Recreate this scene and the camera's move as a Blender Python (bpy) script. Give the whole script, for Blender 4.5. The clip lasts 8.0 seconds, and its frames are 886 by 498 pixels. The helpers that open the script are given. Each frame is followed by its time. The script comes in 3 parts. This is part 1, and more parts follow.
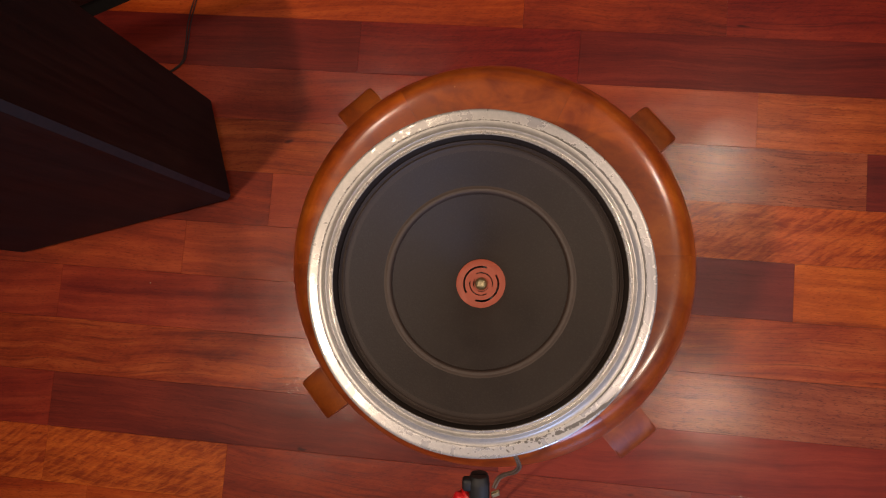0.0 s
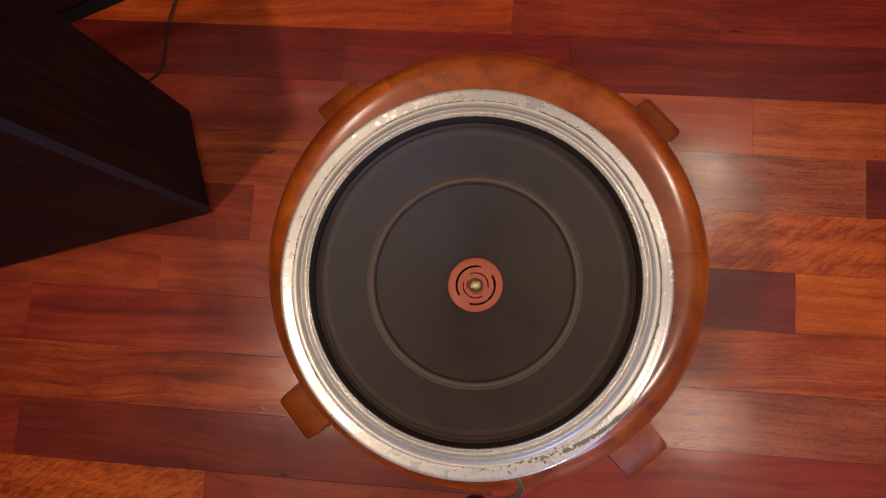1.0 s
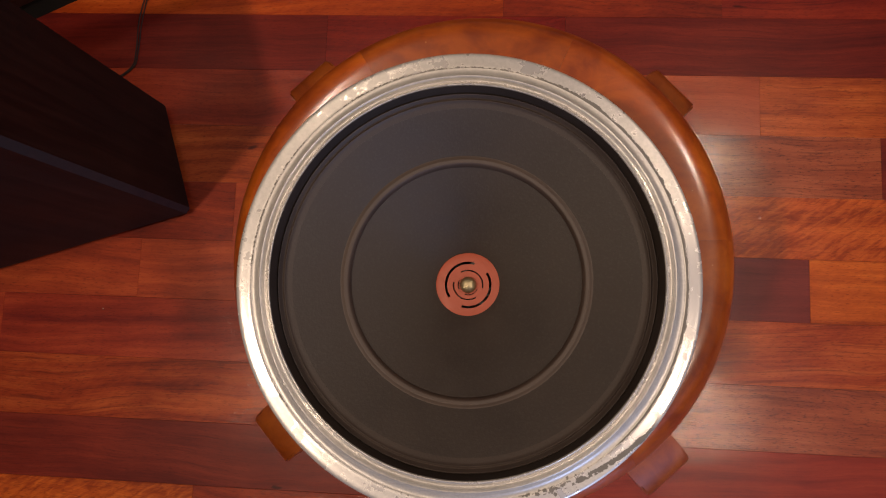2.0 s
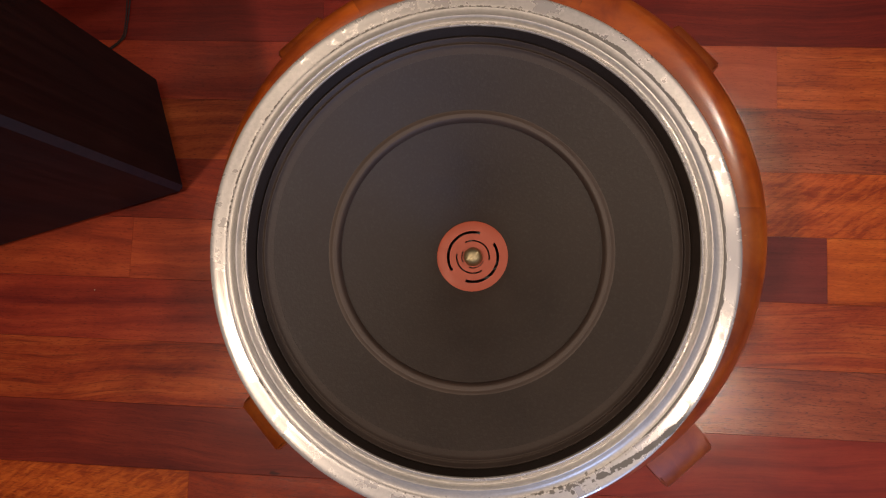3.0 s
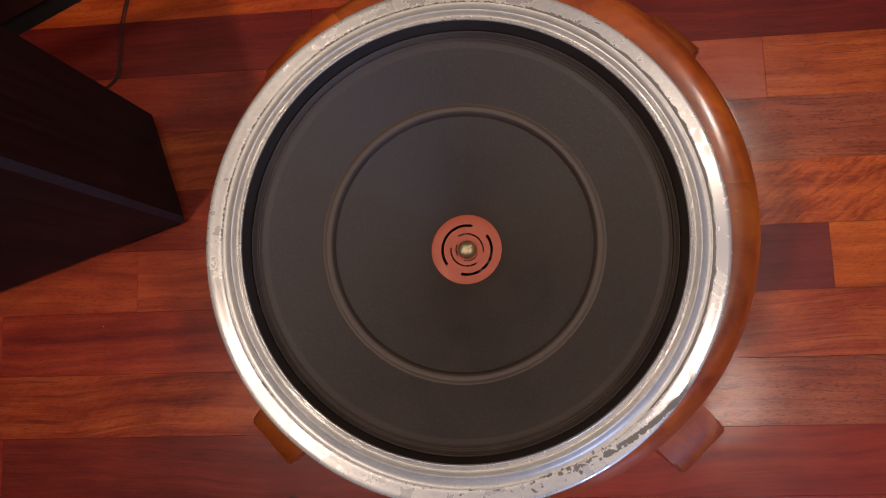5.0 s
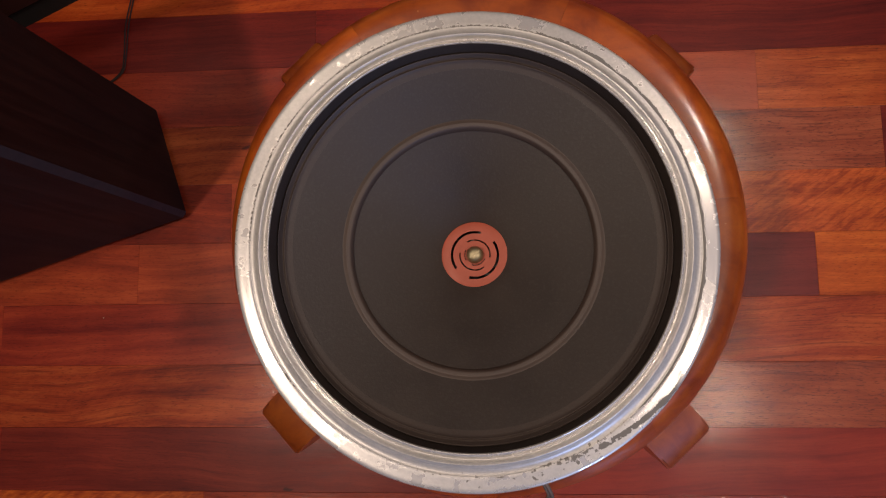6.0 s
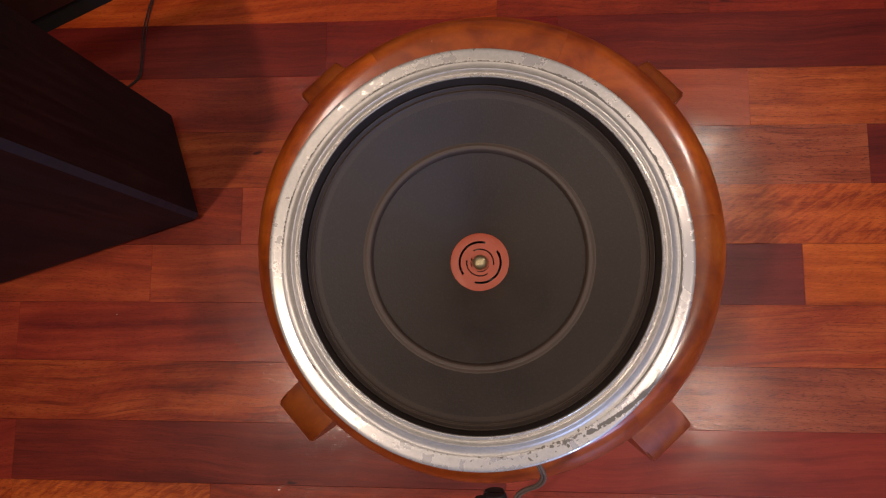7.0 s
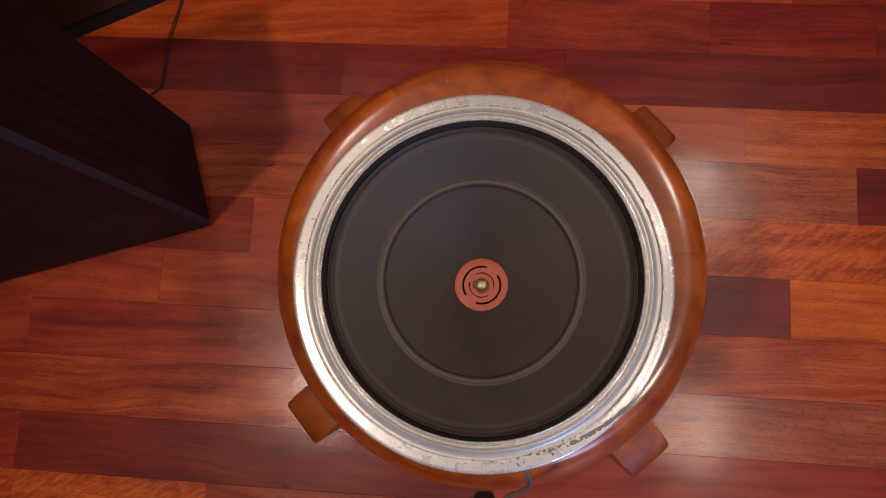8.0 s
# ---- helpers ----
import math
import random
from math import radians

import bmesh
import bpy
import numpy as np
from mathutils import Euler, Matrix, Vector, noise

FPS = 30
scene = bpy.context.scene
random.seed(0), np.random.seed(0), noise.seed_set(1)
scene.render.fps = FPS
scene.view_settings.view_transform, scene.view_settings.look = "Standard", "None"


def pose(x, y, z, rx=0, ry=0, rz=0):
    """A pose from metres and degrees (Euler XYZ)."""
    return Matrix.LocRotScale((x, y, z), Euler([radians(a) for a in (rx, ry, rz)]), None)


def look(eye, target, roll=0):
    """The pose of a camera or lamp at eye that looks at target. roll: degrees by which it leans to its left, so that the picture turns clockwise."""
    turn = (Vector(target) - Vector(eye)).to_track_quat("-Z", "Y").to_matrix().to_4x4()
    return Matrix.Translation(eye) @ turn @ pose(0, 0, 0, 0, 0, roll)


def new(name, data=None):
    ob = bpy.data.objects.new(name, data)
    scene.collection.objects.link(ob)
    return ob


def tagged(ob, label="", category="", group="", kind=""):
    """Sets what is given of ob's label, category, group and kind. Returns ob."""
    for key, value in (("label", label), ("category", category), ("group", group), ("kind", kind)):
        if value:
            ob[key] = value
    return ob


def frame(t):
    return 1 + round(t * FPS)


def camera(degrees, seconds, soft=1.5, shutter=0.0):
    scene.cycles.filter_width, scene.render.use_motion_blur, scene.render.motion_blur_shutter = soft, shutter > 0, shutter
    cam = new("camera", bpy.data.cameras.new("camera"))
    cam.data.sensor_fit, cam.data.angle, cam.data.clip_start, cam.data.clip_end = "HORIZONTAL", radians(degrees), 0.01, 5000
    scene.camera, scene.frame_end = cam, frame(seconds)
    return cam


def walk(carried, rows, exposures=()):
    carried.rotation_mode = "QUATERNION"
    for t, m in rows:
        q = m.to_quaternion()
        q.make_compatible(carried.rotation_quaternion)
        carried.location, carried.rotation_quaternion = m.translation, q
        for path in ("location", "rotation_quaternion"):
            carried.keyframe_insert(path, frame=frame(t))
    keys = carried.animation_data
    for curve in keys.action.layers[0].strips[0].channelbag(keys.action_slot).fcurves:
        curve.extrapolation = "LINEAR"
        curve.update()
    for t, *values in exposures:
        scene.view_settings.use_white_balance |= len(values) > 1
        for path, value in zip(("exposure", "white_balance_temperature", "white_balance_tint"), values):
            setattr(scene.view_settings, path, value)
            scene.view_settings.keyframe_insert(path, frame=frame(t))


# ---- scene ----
cam = camera(69.0, 8.0, 1.15)
ROWS = [
    (0.0, 0.0103, -0.0125, 0.9508, 4.97, 4.70, 4.59),
    (0.5, 0.0102, -0.0181, 0.9298, 6.10, 4.32, 3.64),
    (1.0, 0.0068, -0.0220, 0.9123, 6.84, 3.70, 3.92),
    (1.5, 0.0094, -0.0167, 0.8906, 6.86, 3.70, 2.34),
    (3.0, 0.0073, -0.0199, 0.8328, 4.93, 3.97, 2.24),
    (3.5, 0.0119, -0.0341, 0.8326, 4.85, 4.46, 0.41),
    (4.0, 0.0102, -0.0399, 0.8323, 5.48, 5.01, -2.06),
    (4.5, 0.0147, -0.0322, 0.8314, 6.38, 5.19, -2.27),
    (6.0, 0.0060, -0.0292, 0.8535, 6.27, 4.01, -0.62),
    (6.5, 0.0065, -0.0298, 0.8691, 6.36, 3.88, -0.68),
    (7.0, 0.0034, -0.0309, 0.8879, 6.64, 3.78, 0.38),
    (7.5, 0.0009, -0.0320, 0.9135, 7.38, 3.60, 2.70),
    (8.0, 0.0015, -0.0312, 0.9215, 8.17, 3.30, 3.32),
]
walk(cam, [(t, pose(x, y, z, rx, ry, rz)) for t, x, y, z, rx, ry, rz in ROWS],
     [(0.0, 0.05, 6500, 10), (1.5, 0.05, 6500, 10), (3.0, 0.05, 6350, 10), (3.5, 0.05, 5980, 10), (4.5, 0.02, 5900, 10), (6.5, 0.05, 5980, 10), (8.0, 0.05, 6000, 10)])

# ---- light ----
world = bpy.data.worlds.new("world")
scene.world = world
world.use_nodes = True
world.node_tree.nodes["Background"].inputs[0].default_value = (0.9, 0.8, 0.7, 1)
world.node_tree.nodes["Background"].inputs[1].default_value = 0.05


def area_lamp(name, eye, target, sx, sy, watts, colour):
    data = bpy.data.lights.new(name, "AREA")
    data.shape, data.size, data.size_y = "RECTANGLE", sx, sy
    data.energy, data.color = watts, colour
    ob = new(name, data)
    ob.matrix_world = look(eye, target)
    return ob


def spot(name, eye, target, radius, watts, colour, cone):
    data = bpy.data.lights.new(name, "SPOT")
    data.shadow_soft_size, data.energy, data.color = radius, watts, colour
    data.spot_size, data.spot_blend = radians(cone), 1.0
    ob = new(name, data)
    ob.matrix_world = look(eye, target)
    return ob


# four tilted ceiling spotlights round the stand, and a cool daylight lamp in an added, unseen south opening
for x, y, watts, cone in ((1.02, -0.42, 43, 60), (1.02, 0.72, 40, 57), (-0.62, 0.78, 21, 76), (-0.72, -0.28, 74, 70)):
    spot("ceiling_spotlight", (x, y, 2.24), (0.02, 0.13, 0.4), 0.035, watts, (1.0, 0.745, 0.545), cone)
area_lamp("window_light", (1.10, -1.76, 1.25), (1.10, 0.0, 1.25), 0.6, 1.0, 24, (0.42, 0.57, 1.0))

# ---- materials ----


class Mat:
    """A small builder of node materials."""

    def __init__(self, name):
        self.m = bpy.data.materials.new(name)
        self.m.use_nodes = True
        self.t = self.m.node_tree
        self.p = self.t.nodes["Principled BSDF"]

    def n(self, kind, **values):
        node = self.t.nodes.new(kind)
        for key, value in values.items():
            if key in node.inputs:
                node.inputs[key].default_value = value
        return node

    def link(self, a, b):
        self.t.links.new(a, b)

    def coord(self, scale=(1, 1, 1), shift=0.0):
        """Object coordinates, scaled; shift moves each object's pattern by its own random number."""
        tc = self.n("ShaderNodeTexCoord")
        mp = self.n("ShaderNodeMapping")
        mp.inputs["Scale"].default_value = scale
        self.link(tc.outputs["Object"], mp.inputs["Vector"])
        if shift:
            info = self.n("ShaderNodeObjectInfo")
            mul = self.math("MULTIPLY", info.outputs["Random"], shift)
            comb = self.n("ShaderNodeCombineXYZ")
            for k in range(3):
                self.link(mul, comb.inputs[k])
            self.link(comb.outputs[0], mp.inputs["Location"])
        return mp.outputs[0]

    def math(self, op, a, b=None, clamp=False):
        node = self.t.nodes.new("ShaderNodeMath")
        node.operation, node.use_clamp = op, clamp
        for k, v in enumerate((a, b)):
            if v is None:
                continue
            if isinstance(v, (int, float)):
                node.inputs[k].default_value = v
            else:
                self.link(v, node.inputs[k])
        return node.outputs[0]

    def noise(self, vec, scale, detail=5.0, rough=0.55, distort=0.0):
        node = self.n("ShaderNodeTexNoise", Scale=scale, Detail=detail, Roughness=rough, Distortion=distort)
        self.link(vec, node.inputs["Vector"])
        return node.outputs[0]

    def ramp(self, fac, stops):
        node = self.t.nodes.new("ShaderNodeValToRGB")
        el = node.color_ramp.elements
        while len(el) < len(stops):
            el.new(0.5)
        for e, (pos, col) in zip(el, stops):
            e.position = pos
            e.color = (*col, 1) if len(col) == 3 else col
        self.link(fac, node.inputs[0])
        return node.outputs[0]

    def grey(self, fac, lo, hi, a=0.0, b=1.0):
        node = self.n("ShaderNodeMapRange")
        for k, v in (("From Min", lo), ("From Max", hi), ("To Min", a), ("To Max", b)):
            node.inputs[k].default_value = v
        self.link(fac, node.inputs["Value"])
        return node.outputs[0]

    def mix(self, fac, a, b, mode="MIX"):
        node = self.t.nodes.new("ShaderNodeMix")
        node.data_type, node.blend_type = "RGBA", mode
        for k, v in ((0, fac), (6, a), (7, b)):
            if isinstance(v, (int, float)):
                node.inputs[k].default_value = v
            elif isinstance(v, tuple):
                node.inputs[k].default_value = (*v, 1)
            else:
                self.link(v, node.inputs[k])
        return node.outputs[2]

    def bump(self, height, strength=0.2, distance=0.001):
        node = self.n("ShaderNodeBump", Strength=strength, Distance=distance)
        self.link(height, node.inputs["Height"])
        self.link(node.outputs[0], self.p.inputs["Normal"])
        self.link(node.outputs[0], self.p.inputs["Coat Normal"])

    def put(self, **values):
        for key, value in values.items():
            socket = self.p.inputs[key.replace("_", " ")]
            if isinstance(value, (int, float)):
                socket.default_value = value
            elif isinstance(value, tuple):
                socket.default_value = (*value, 1)
            else:
                self.link(value, socket)
        return self.m


def plank_wood(name, dark, mid, light, lines=0.5, figure=0.0, pores=0.5, rough=0.34, slant=0.0, coat=0.45, relief=0.13):
    """Varnished red hardwood, grain along x, each plank its own piece of tree; figure: slanting ribbon marks."""
    m = Mat(name)
    info = m.n("ShaderNodeObjectInfo")
    place = m.coord((1, 1, 1), 37.0)
    # the grain runs a little askew and wanders
    turn = m.n("ShaderNodeVectorRotate")
    turn.rotation_type = "Z_AXIS"
    m.link(place, turn.inputs["Vector"])
    m.link(m.grey(info.outputs["Random"], 0, 1, slant - 0.075, slant + 0.075), turn.inputs["Angle"])
    drift = m.math("MULTIPLY", m.math("SUBTRACT", m.noise(place, 5.5, 2, 0.5), 0.5), 0.034)
    push = m.n("ShaderNodeCombineXYZ")
    m.link(drift, push.inputs[1])
    add = m.t.nodes.new("ShaderNodeVectorMath")
    m.link(turn.outputs[0], add.inputs[0])
    m.link(push.outputs[0], add.inputs[1])
    grain = add.outputs[0]

    def along(sx, sy, detail=3.0, r=0.55):
        scaled = m.t.nodes.new("ShaderNodeVectorMath")
        scaled.operation = "MULTIPLY"
        m.link(grain, scaled.inputs[0])
        scaled.inputs[1].default_value = (sx, sy, sy)
        return m.noise(scaled.outputs[0], 1.0, detail, r)

    broad, band, line = along(2.2, 34, 4), along(5, 120, 4, 0.6), along(9, 330, 3, 0.6)
    cloud, fibre, pore = along(9, 20, 4, 0.6), along(45, 900, 2), along(150, 1000, 2, 0.5)
    tone = m.math("ADD", m.math("ADD", m.math("MULTIPLY", broad, 0.36), m.math("MULTIPLY", band, 0.26)),
                  m.math("ADD", m.math("MULTIPLY", cloud, 0.26), m.math("MULTIPLY", fibre, 0.12)))
    base = m.ramp(m.grey(tone, 0.38, 0.62), [(0.0, dark), (0.5, mid), (1.0, light)])
    if figure:
        bent = m.n("ShaderNodeMapping")
        bent.inputs["Rotation"].default_value = (0, 0, radians(-33))
        m.link(grain, bent.inputs["Vector"])
        stretch = m.n("ShaderNodeMapping")
        stretch.inputs["Scale"].default_value = (38, 170, 170)
        m.link(bent.outputs[0], stretch.inputs["Vector"])
        ribbon = m.noise(stretch.outputs[0], 1.0, 4, 0.6, 0.5)
        base = m.mix(m.grey(ribbon, 0.48, 0.66, 0.0, figure), base, light)
        base = m.mix(m.grey(ribbon, 0.36, 0.48, figure, 0.0), base, dark)
    deep = tuple(0.45 * c for c in dark)
    base = m.mix(m.grey(line, 0.55, 0.68, 0.0, lines), base, deep)
    base = m.mix(m.grey(pore, 0.58, 0.68, 0.0, pores), base, deep)
    # a few knots and dark mineral marks
    knot = m.noise(m.coord((13, 30, 30), 91.0), 1.6, 2, 0.5, 0.4)
    base = m.mix(m.grey(knot, 0.76, 0.80, 0.0, 0.85), base, tuple(0.25 * c for c in dark))
    hsv = m.n("ShaderNodeHueSaturation")
    m.link(m.grey(info.outputs["Random"], 0, 1, 0.85, 1.15), hsv.inputs["Value"])
    m.link(m.grey(info.outputs["Random"], 0, 1, 0.495, 0.505), hsv.inputs["Hue"])
    m.link(base, hsv.inputs["Color"])
    dents = m.math("SUBTRACT", m.math("ADD", m.math("MULTIPLY", fibre, 0.7), m.math("MULTIPLY", band, 0.9)), m.grey(pore, 0.56, 0.66, 0.0, 0.55))
    m.bump(dents, relief, 0.0006)
    return m.put(Base_Color=hsv.outputs[0], Roughness=m.grey(fibre, 0.3, 0.8, rough, rough + 0.2),
                 Coat_Weight=coat, Coat_Roughness=m.grey(cloud, 0.3, 0.7, 0.12, 0.19), Specular_IOR_Level=0.20)


PLANK = {
    "orange": plank_wood("plank_orange", (0.22, 0.026, 0.004), (0.42, 0.066, 0.007), (0.60, 0.125, 0.015), 0.2, 0.12),
    "red": plank_wood("plank_red", (0.16, 0.016, 0.007), (0.29, 0.036, 0.011), (0.42, 0.066, 0.017), 0.2),
    "maroon": plank_wood("plank_maroon", (0.10, 0.007, 0.004), (0.20, 0.017, 0.006), (0.31, 0.036, 0.009), 0.4, 0.15),
    "dark": plank_wood("plank_dark", (0.085, 0.007, 0.005), (0.15, 0.014, 0.007), (0.22, 0.025, 0.011), 0.3, 0.0, 0.3, 0.36, 0.0, 0.4, 0.06),
    # weaker coat and rougher base than the other reds
    "satin_red": plank_wood("plank_satin_red", (0.20, 0.023, 0.009), (0.30, 0.040, 0.013), (0.38, 0.060, 0.018), 0.15, 0.0, 0.2, 0.42, 0.0, 0.25, 0.10),
    "plum": plank_wood("plank_plum", (0.135, 0.020, 0.0125), (0.20, 0.032, 0.019), (0.26, 0.044, 0.025), 0.3, 0.0, 0.35),
    "pink": plank_wood("plank_pink", (0.20, 0.026, 0.010), (0.29, 0.042, 0.014), (0.37, 0.064, 0.021), 0.25, 0.0, 0.35),
    "gold": plank_wood("plank_gold", (0.17, 0.028, 0.009), (0.33, 0.070, 0.019), (0.48, 0.130, 0.036), 0.6, 0.0, 0.8, 0.32, 0.05, 0.65, 0.34),
    "striped": plank_wood("plank_striped", (0.14, 0.014, 0.005), (0.33, 0.050, 0.009), (0.52, 0.112, 0.020), 0.5, 0.1, 0.5),
    "figured": plank_wood("plank_figured", (0.20, 0.022, 0.004), (0.42, 0.066, 0.008), (0.60, 0.125, 0.016), 0.2, 0.6, 0.5, 0.34, 0.0),
}


def cabinet_wood(name, depth, coat=0.6, gloss=0.35):
    m = Mat(name)
    n1 = m.noise(m.coord((14, 14, 4), 23.0), 1.6, 5, 0.55, 1.0)
    n2 = m.noise(m.coord((120, 120, 14), 41.0), 2.0, 4, 0.6)
    n3 = m.noise(m.coord((30, 60, 30), 61.0), 1.0, 4, 0.6, 1.5)
    tone = m.math("ADD", m.math("MULTIPLY", n1, 0.6), m.math("MULTIPLY", n3, 0.4))
    col = m.ramp(m.grey(tone, 0.36, 0.64), [(0, tuple(depth * v for v in (0.20, 0.032, 0.0028))), (0.5, tuple(depth * v for v in (0.34, 0.068, 0.004))), (1, tuple(depth * v for v in (0.45, 0.108, 0.007)))])
    col = m.mix(m.grey(n2, 0.5, 0.75, 0, 0.35), col, tuple(depth * v for v in (0.16, 0.028, 0.006)))
    # small pale nicks in the varnish
    nick = m.noise(m.coord((1, 1, 1), 13.0), 330, 1, 0.4)
    col = m.mix(m.grey(nick, 0.80, 0.83, 0, 0.6), col, (0.55, 0.30, 0.12))
    info = m.n("ShaderNodeObjectInfo")
    hsv = m.n("ShaderNodeHueSaturation")
    m.link(m.grey(info.outputs["Random"], 0, 1, 0.78, 1.14), hsv.inputs["Value"])
    m.link(col, hsv.inputs["Color"])
    m.bump(n2, 0.04, 0.0003)
    return m.put(Base_Color=hsv.outputs[0], Roughness=m.grey(n1, 0.3, 0.7, 0.36, 0.44), Coat_Weight=coat, Coat_Roughness=0.18, Specular_IOR_Level=gloss)


def plated_steel():
    """Dull plated steel: bare bright patches in a grey film, a ragged dark seam of old cement, a smear and spots."""
    m = Mat("aged_plated_steel")
    c = m.coord()
    sep = m.n("ShaderNodeSeparateXYZ")
    m.link(c, sep.inputs[0])
    x, y = sep.outputs[0], sep.outputs[1]
    rad = m.math("SQRT", m.math("ADD", m.math("MULTIPLY", x, x), m.math("MULTIPLY", y, y)))
    ang = m.math("MULTIPLY", m.math("ARCTAN2", y, x), 57.2958)
    big = m.noise(c, 28, 3, 0.5)
    mid = m.noise(c, 190, 4, 0.6)
    fin = m.noise(c, 900, 3, 0.6)

    def hump(value, centre, half):
        """1 at the centre, falling to 0 at half away."""
        return m.grey(m.math("ABSOLUTE", m.math("SUBTRACT", value, centre)), half * 0.75, half, 1.0, 0.0)

    # seam between flange and groove: straight inside, ragged outside, thick in the east, a dotted hairline in the north
    east = hump(ang, 12, 62)
    north = hump(ang, 92, 42)
    west = m.math("MULTIPLY", hump(m.math("ABSOLUTE", ang), 168, 30), m.grey(big, 0.45, 0.52))
    wide = m.math("MULTIPLY", east, m.math("ADD", 0.0004, m.math("MULTIPLY", m.grey(mid, 0.35, 0.65), 0.0010)))
    wide = m.math("ADD", wide, m.math("MULTIPLY", m.math("MAXIMUM", north, west), m.math("MULTIPLY", m.grey(fin, 0.42, 0.58), 0.0006)))
    seam = m.math("MULTIPLY", m.grey(m.math("SUBTRACT", rad, m.math("ADD", 0.0860, wide)), -0.0001, 0.00012, 1.0, 0.0),
                  m.grey(rad, 0.08585, 0.0860))
    seam = m.math("MULTIPLY", seam, m.grey(wide, 0.0001, 0.0003))
    # smear that runs from the rim inwards on the south-east side, breaking up into spots
    run = m.grey(ang, -36.0, -74.0)
    mean = m.math("ADD", m.grey(run, 0.0, 1.0, 0.0916, 0.0856), m.math("MULTIPLY", m.math("SUBTRACT", fin, 0.5), 0.0016))
    body = m.math("MULTIPLY", hump(run, 0.40, 0.62), m.grey(mid, 0.25, 0.55, 0.0004, 0.0011))
    smear = m.grey(m.math("SUBTRACT", m.math("ABSOLUTE", m.math("SUBTRACT", rad, mean)), body), -0.0001, 0.00015, 1.0, 0.0)
    broken = m.math("ADD", m.noise(c, 520, 2, 0.5), m.grey(run, 0.25, 0.75, 0.26, 0.0))
    smear = m.math("MULTIPLY", m.math("MULTIPLY", smear, m.grey(broken, 0.52, 0.57)), hump(ang, -55, 24))
    spot = m.math("MULTIPLY", hump(ang, -78, 30), hump(rad, 0.0874, 0.0030))
    spot = m.math("MULTIPLY", spot, m.grey(m.noise(c, 420, 2, 0.5), 0.62, 0.66))
    dirt = m.math("MAXIMUM", m.math("MAXIMUM", seam, smear), spot, True)
    # film over flange and lip with crisp edges; the groove is evenly satin
    patch = m.math("ADD", m.math("MULTIPLY", big, 0.62), m.math("MULTIPLY", mid, 0.38))
    film = m.grey(patch, 0.485, 0.515)
    groove = m.math("MULTIPLY", m.grey(rad, 0.0796, 0.0799), m.grey(rad, 0.0858, 0.0861, 1.0, 0.0))
    film = m.math("MAXIMUM", film, groove)
    tint = m.mix(m.grey(m.math("ADD", m.math("MULTIPLY", mid, 0.5), m.math("MULTIPLY", fin, 0.5)), 0.40, 0.60), (0.42, 0.415, 0.40), (0.50, 0.49, 0.47))
    metal = m.mix(film, (0.72, 0.70, 0.66), tint)
    col = m.mix(dirt, metal, (0.125, 0.118, 0.106))
    rough = m.math("ADD", m.grey(film, 0, 1, 0.23, 0.40), m.math("MULTIPLY", dirt, 0.4))
    m.bump(m.math("ADD", m.math("MULTIPLY", film, 0.12), m.math("ADD", m.math("MULTIPLY", mid, 0.35), dirt)), 0.08, 0.0003)
    return m.put(Base_Color=col, Metallic=m.math("MULTIPLY", m.grey(film, 0, 1, 0.66, 0.48), m.grey(dirt, 0, 1, 1.0, 0.0)), Roughness=rough)


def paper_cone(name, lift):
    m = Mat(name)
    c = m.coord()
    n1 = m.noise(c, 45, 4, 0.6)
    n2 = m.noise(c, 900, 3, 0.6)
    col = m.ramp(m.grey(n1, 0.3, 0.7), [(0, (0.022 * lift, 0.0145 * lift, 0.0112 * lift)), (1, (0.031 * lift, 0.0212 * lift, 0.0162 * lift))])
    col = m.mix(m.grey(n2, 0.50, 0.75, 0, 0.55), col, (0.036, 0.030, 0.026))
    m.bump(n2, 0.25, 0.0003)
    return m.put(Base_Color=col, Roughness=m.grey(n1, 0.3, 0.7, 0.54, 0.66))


def plain(name, colour, rough, metal=0.0, grain=0.15, scale=60.0, bump=0.1):
    m = Mat(name)
    c = m.coord((1, 1, 1), 11.0)
    n1 = m.noise(c, scale, 4, 0.6)
    n2 = m.noise(c, scale * 8, 3, 0.6)
    col = m.mix(m.grey(n1, 0.3, 0.7, 0, grain), colour, tuple(0.45 * v for v in colour))
    m.bump(n2, bump, 0.0004)
    return m.put(Base_Color=col, Metallic=metal, Roughness=m.grey(n1, 0.3, 0.7, rough, min(1.0, rough + 0.12)))


def black_ash():
    m = Mat("black_ash_veneer")
    v = m.coord((60, 60, 3))
    n1 = m.noise(v, 2.0, 5, 0.6, 0.6)
    n2 = m.noise(m.coord((6, 6, 2)), 2.0, 3, 0.5)
    # the ramp's reddish tint also paints in red reflections on the faces
    col = m.ramp(m.grey(n1, 0.35, 0.7), [(0, (0.0065, 0.0035, 0.0032)), (1, (0.022, 0.0098, 0.0082))])
    col = m.mix(m.grey(n2, 0.4, 0.7, 0, 0.5), col, (0.007, 0.0045, 0.0042))
    m.bump(n1, 0.15, 0.0005)
    return m.put(Base_Color=col, Roughness=m.grey(n2, 0.3, 0.7, 0.50, 0.62), Specular_IOR_Level=0.22)


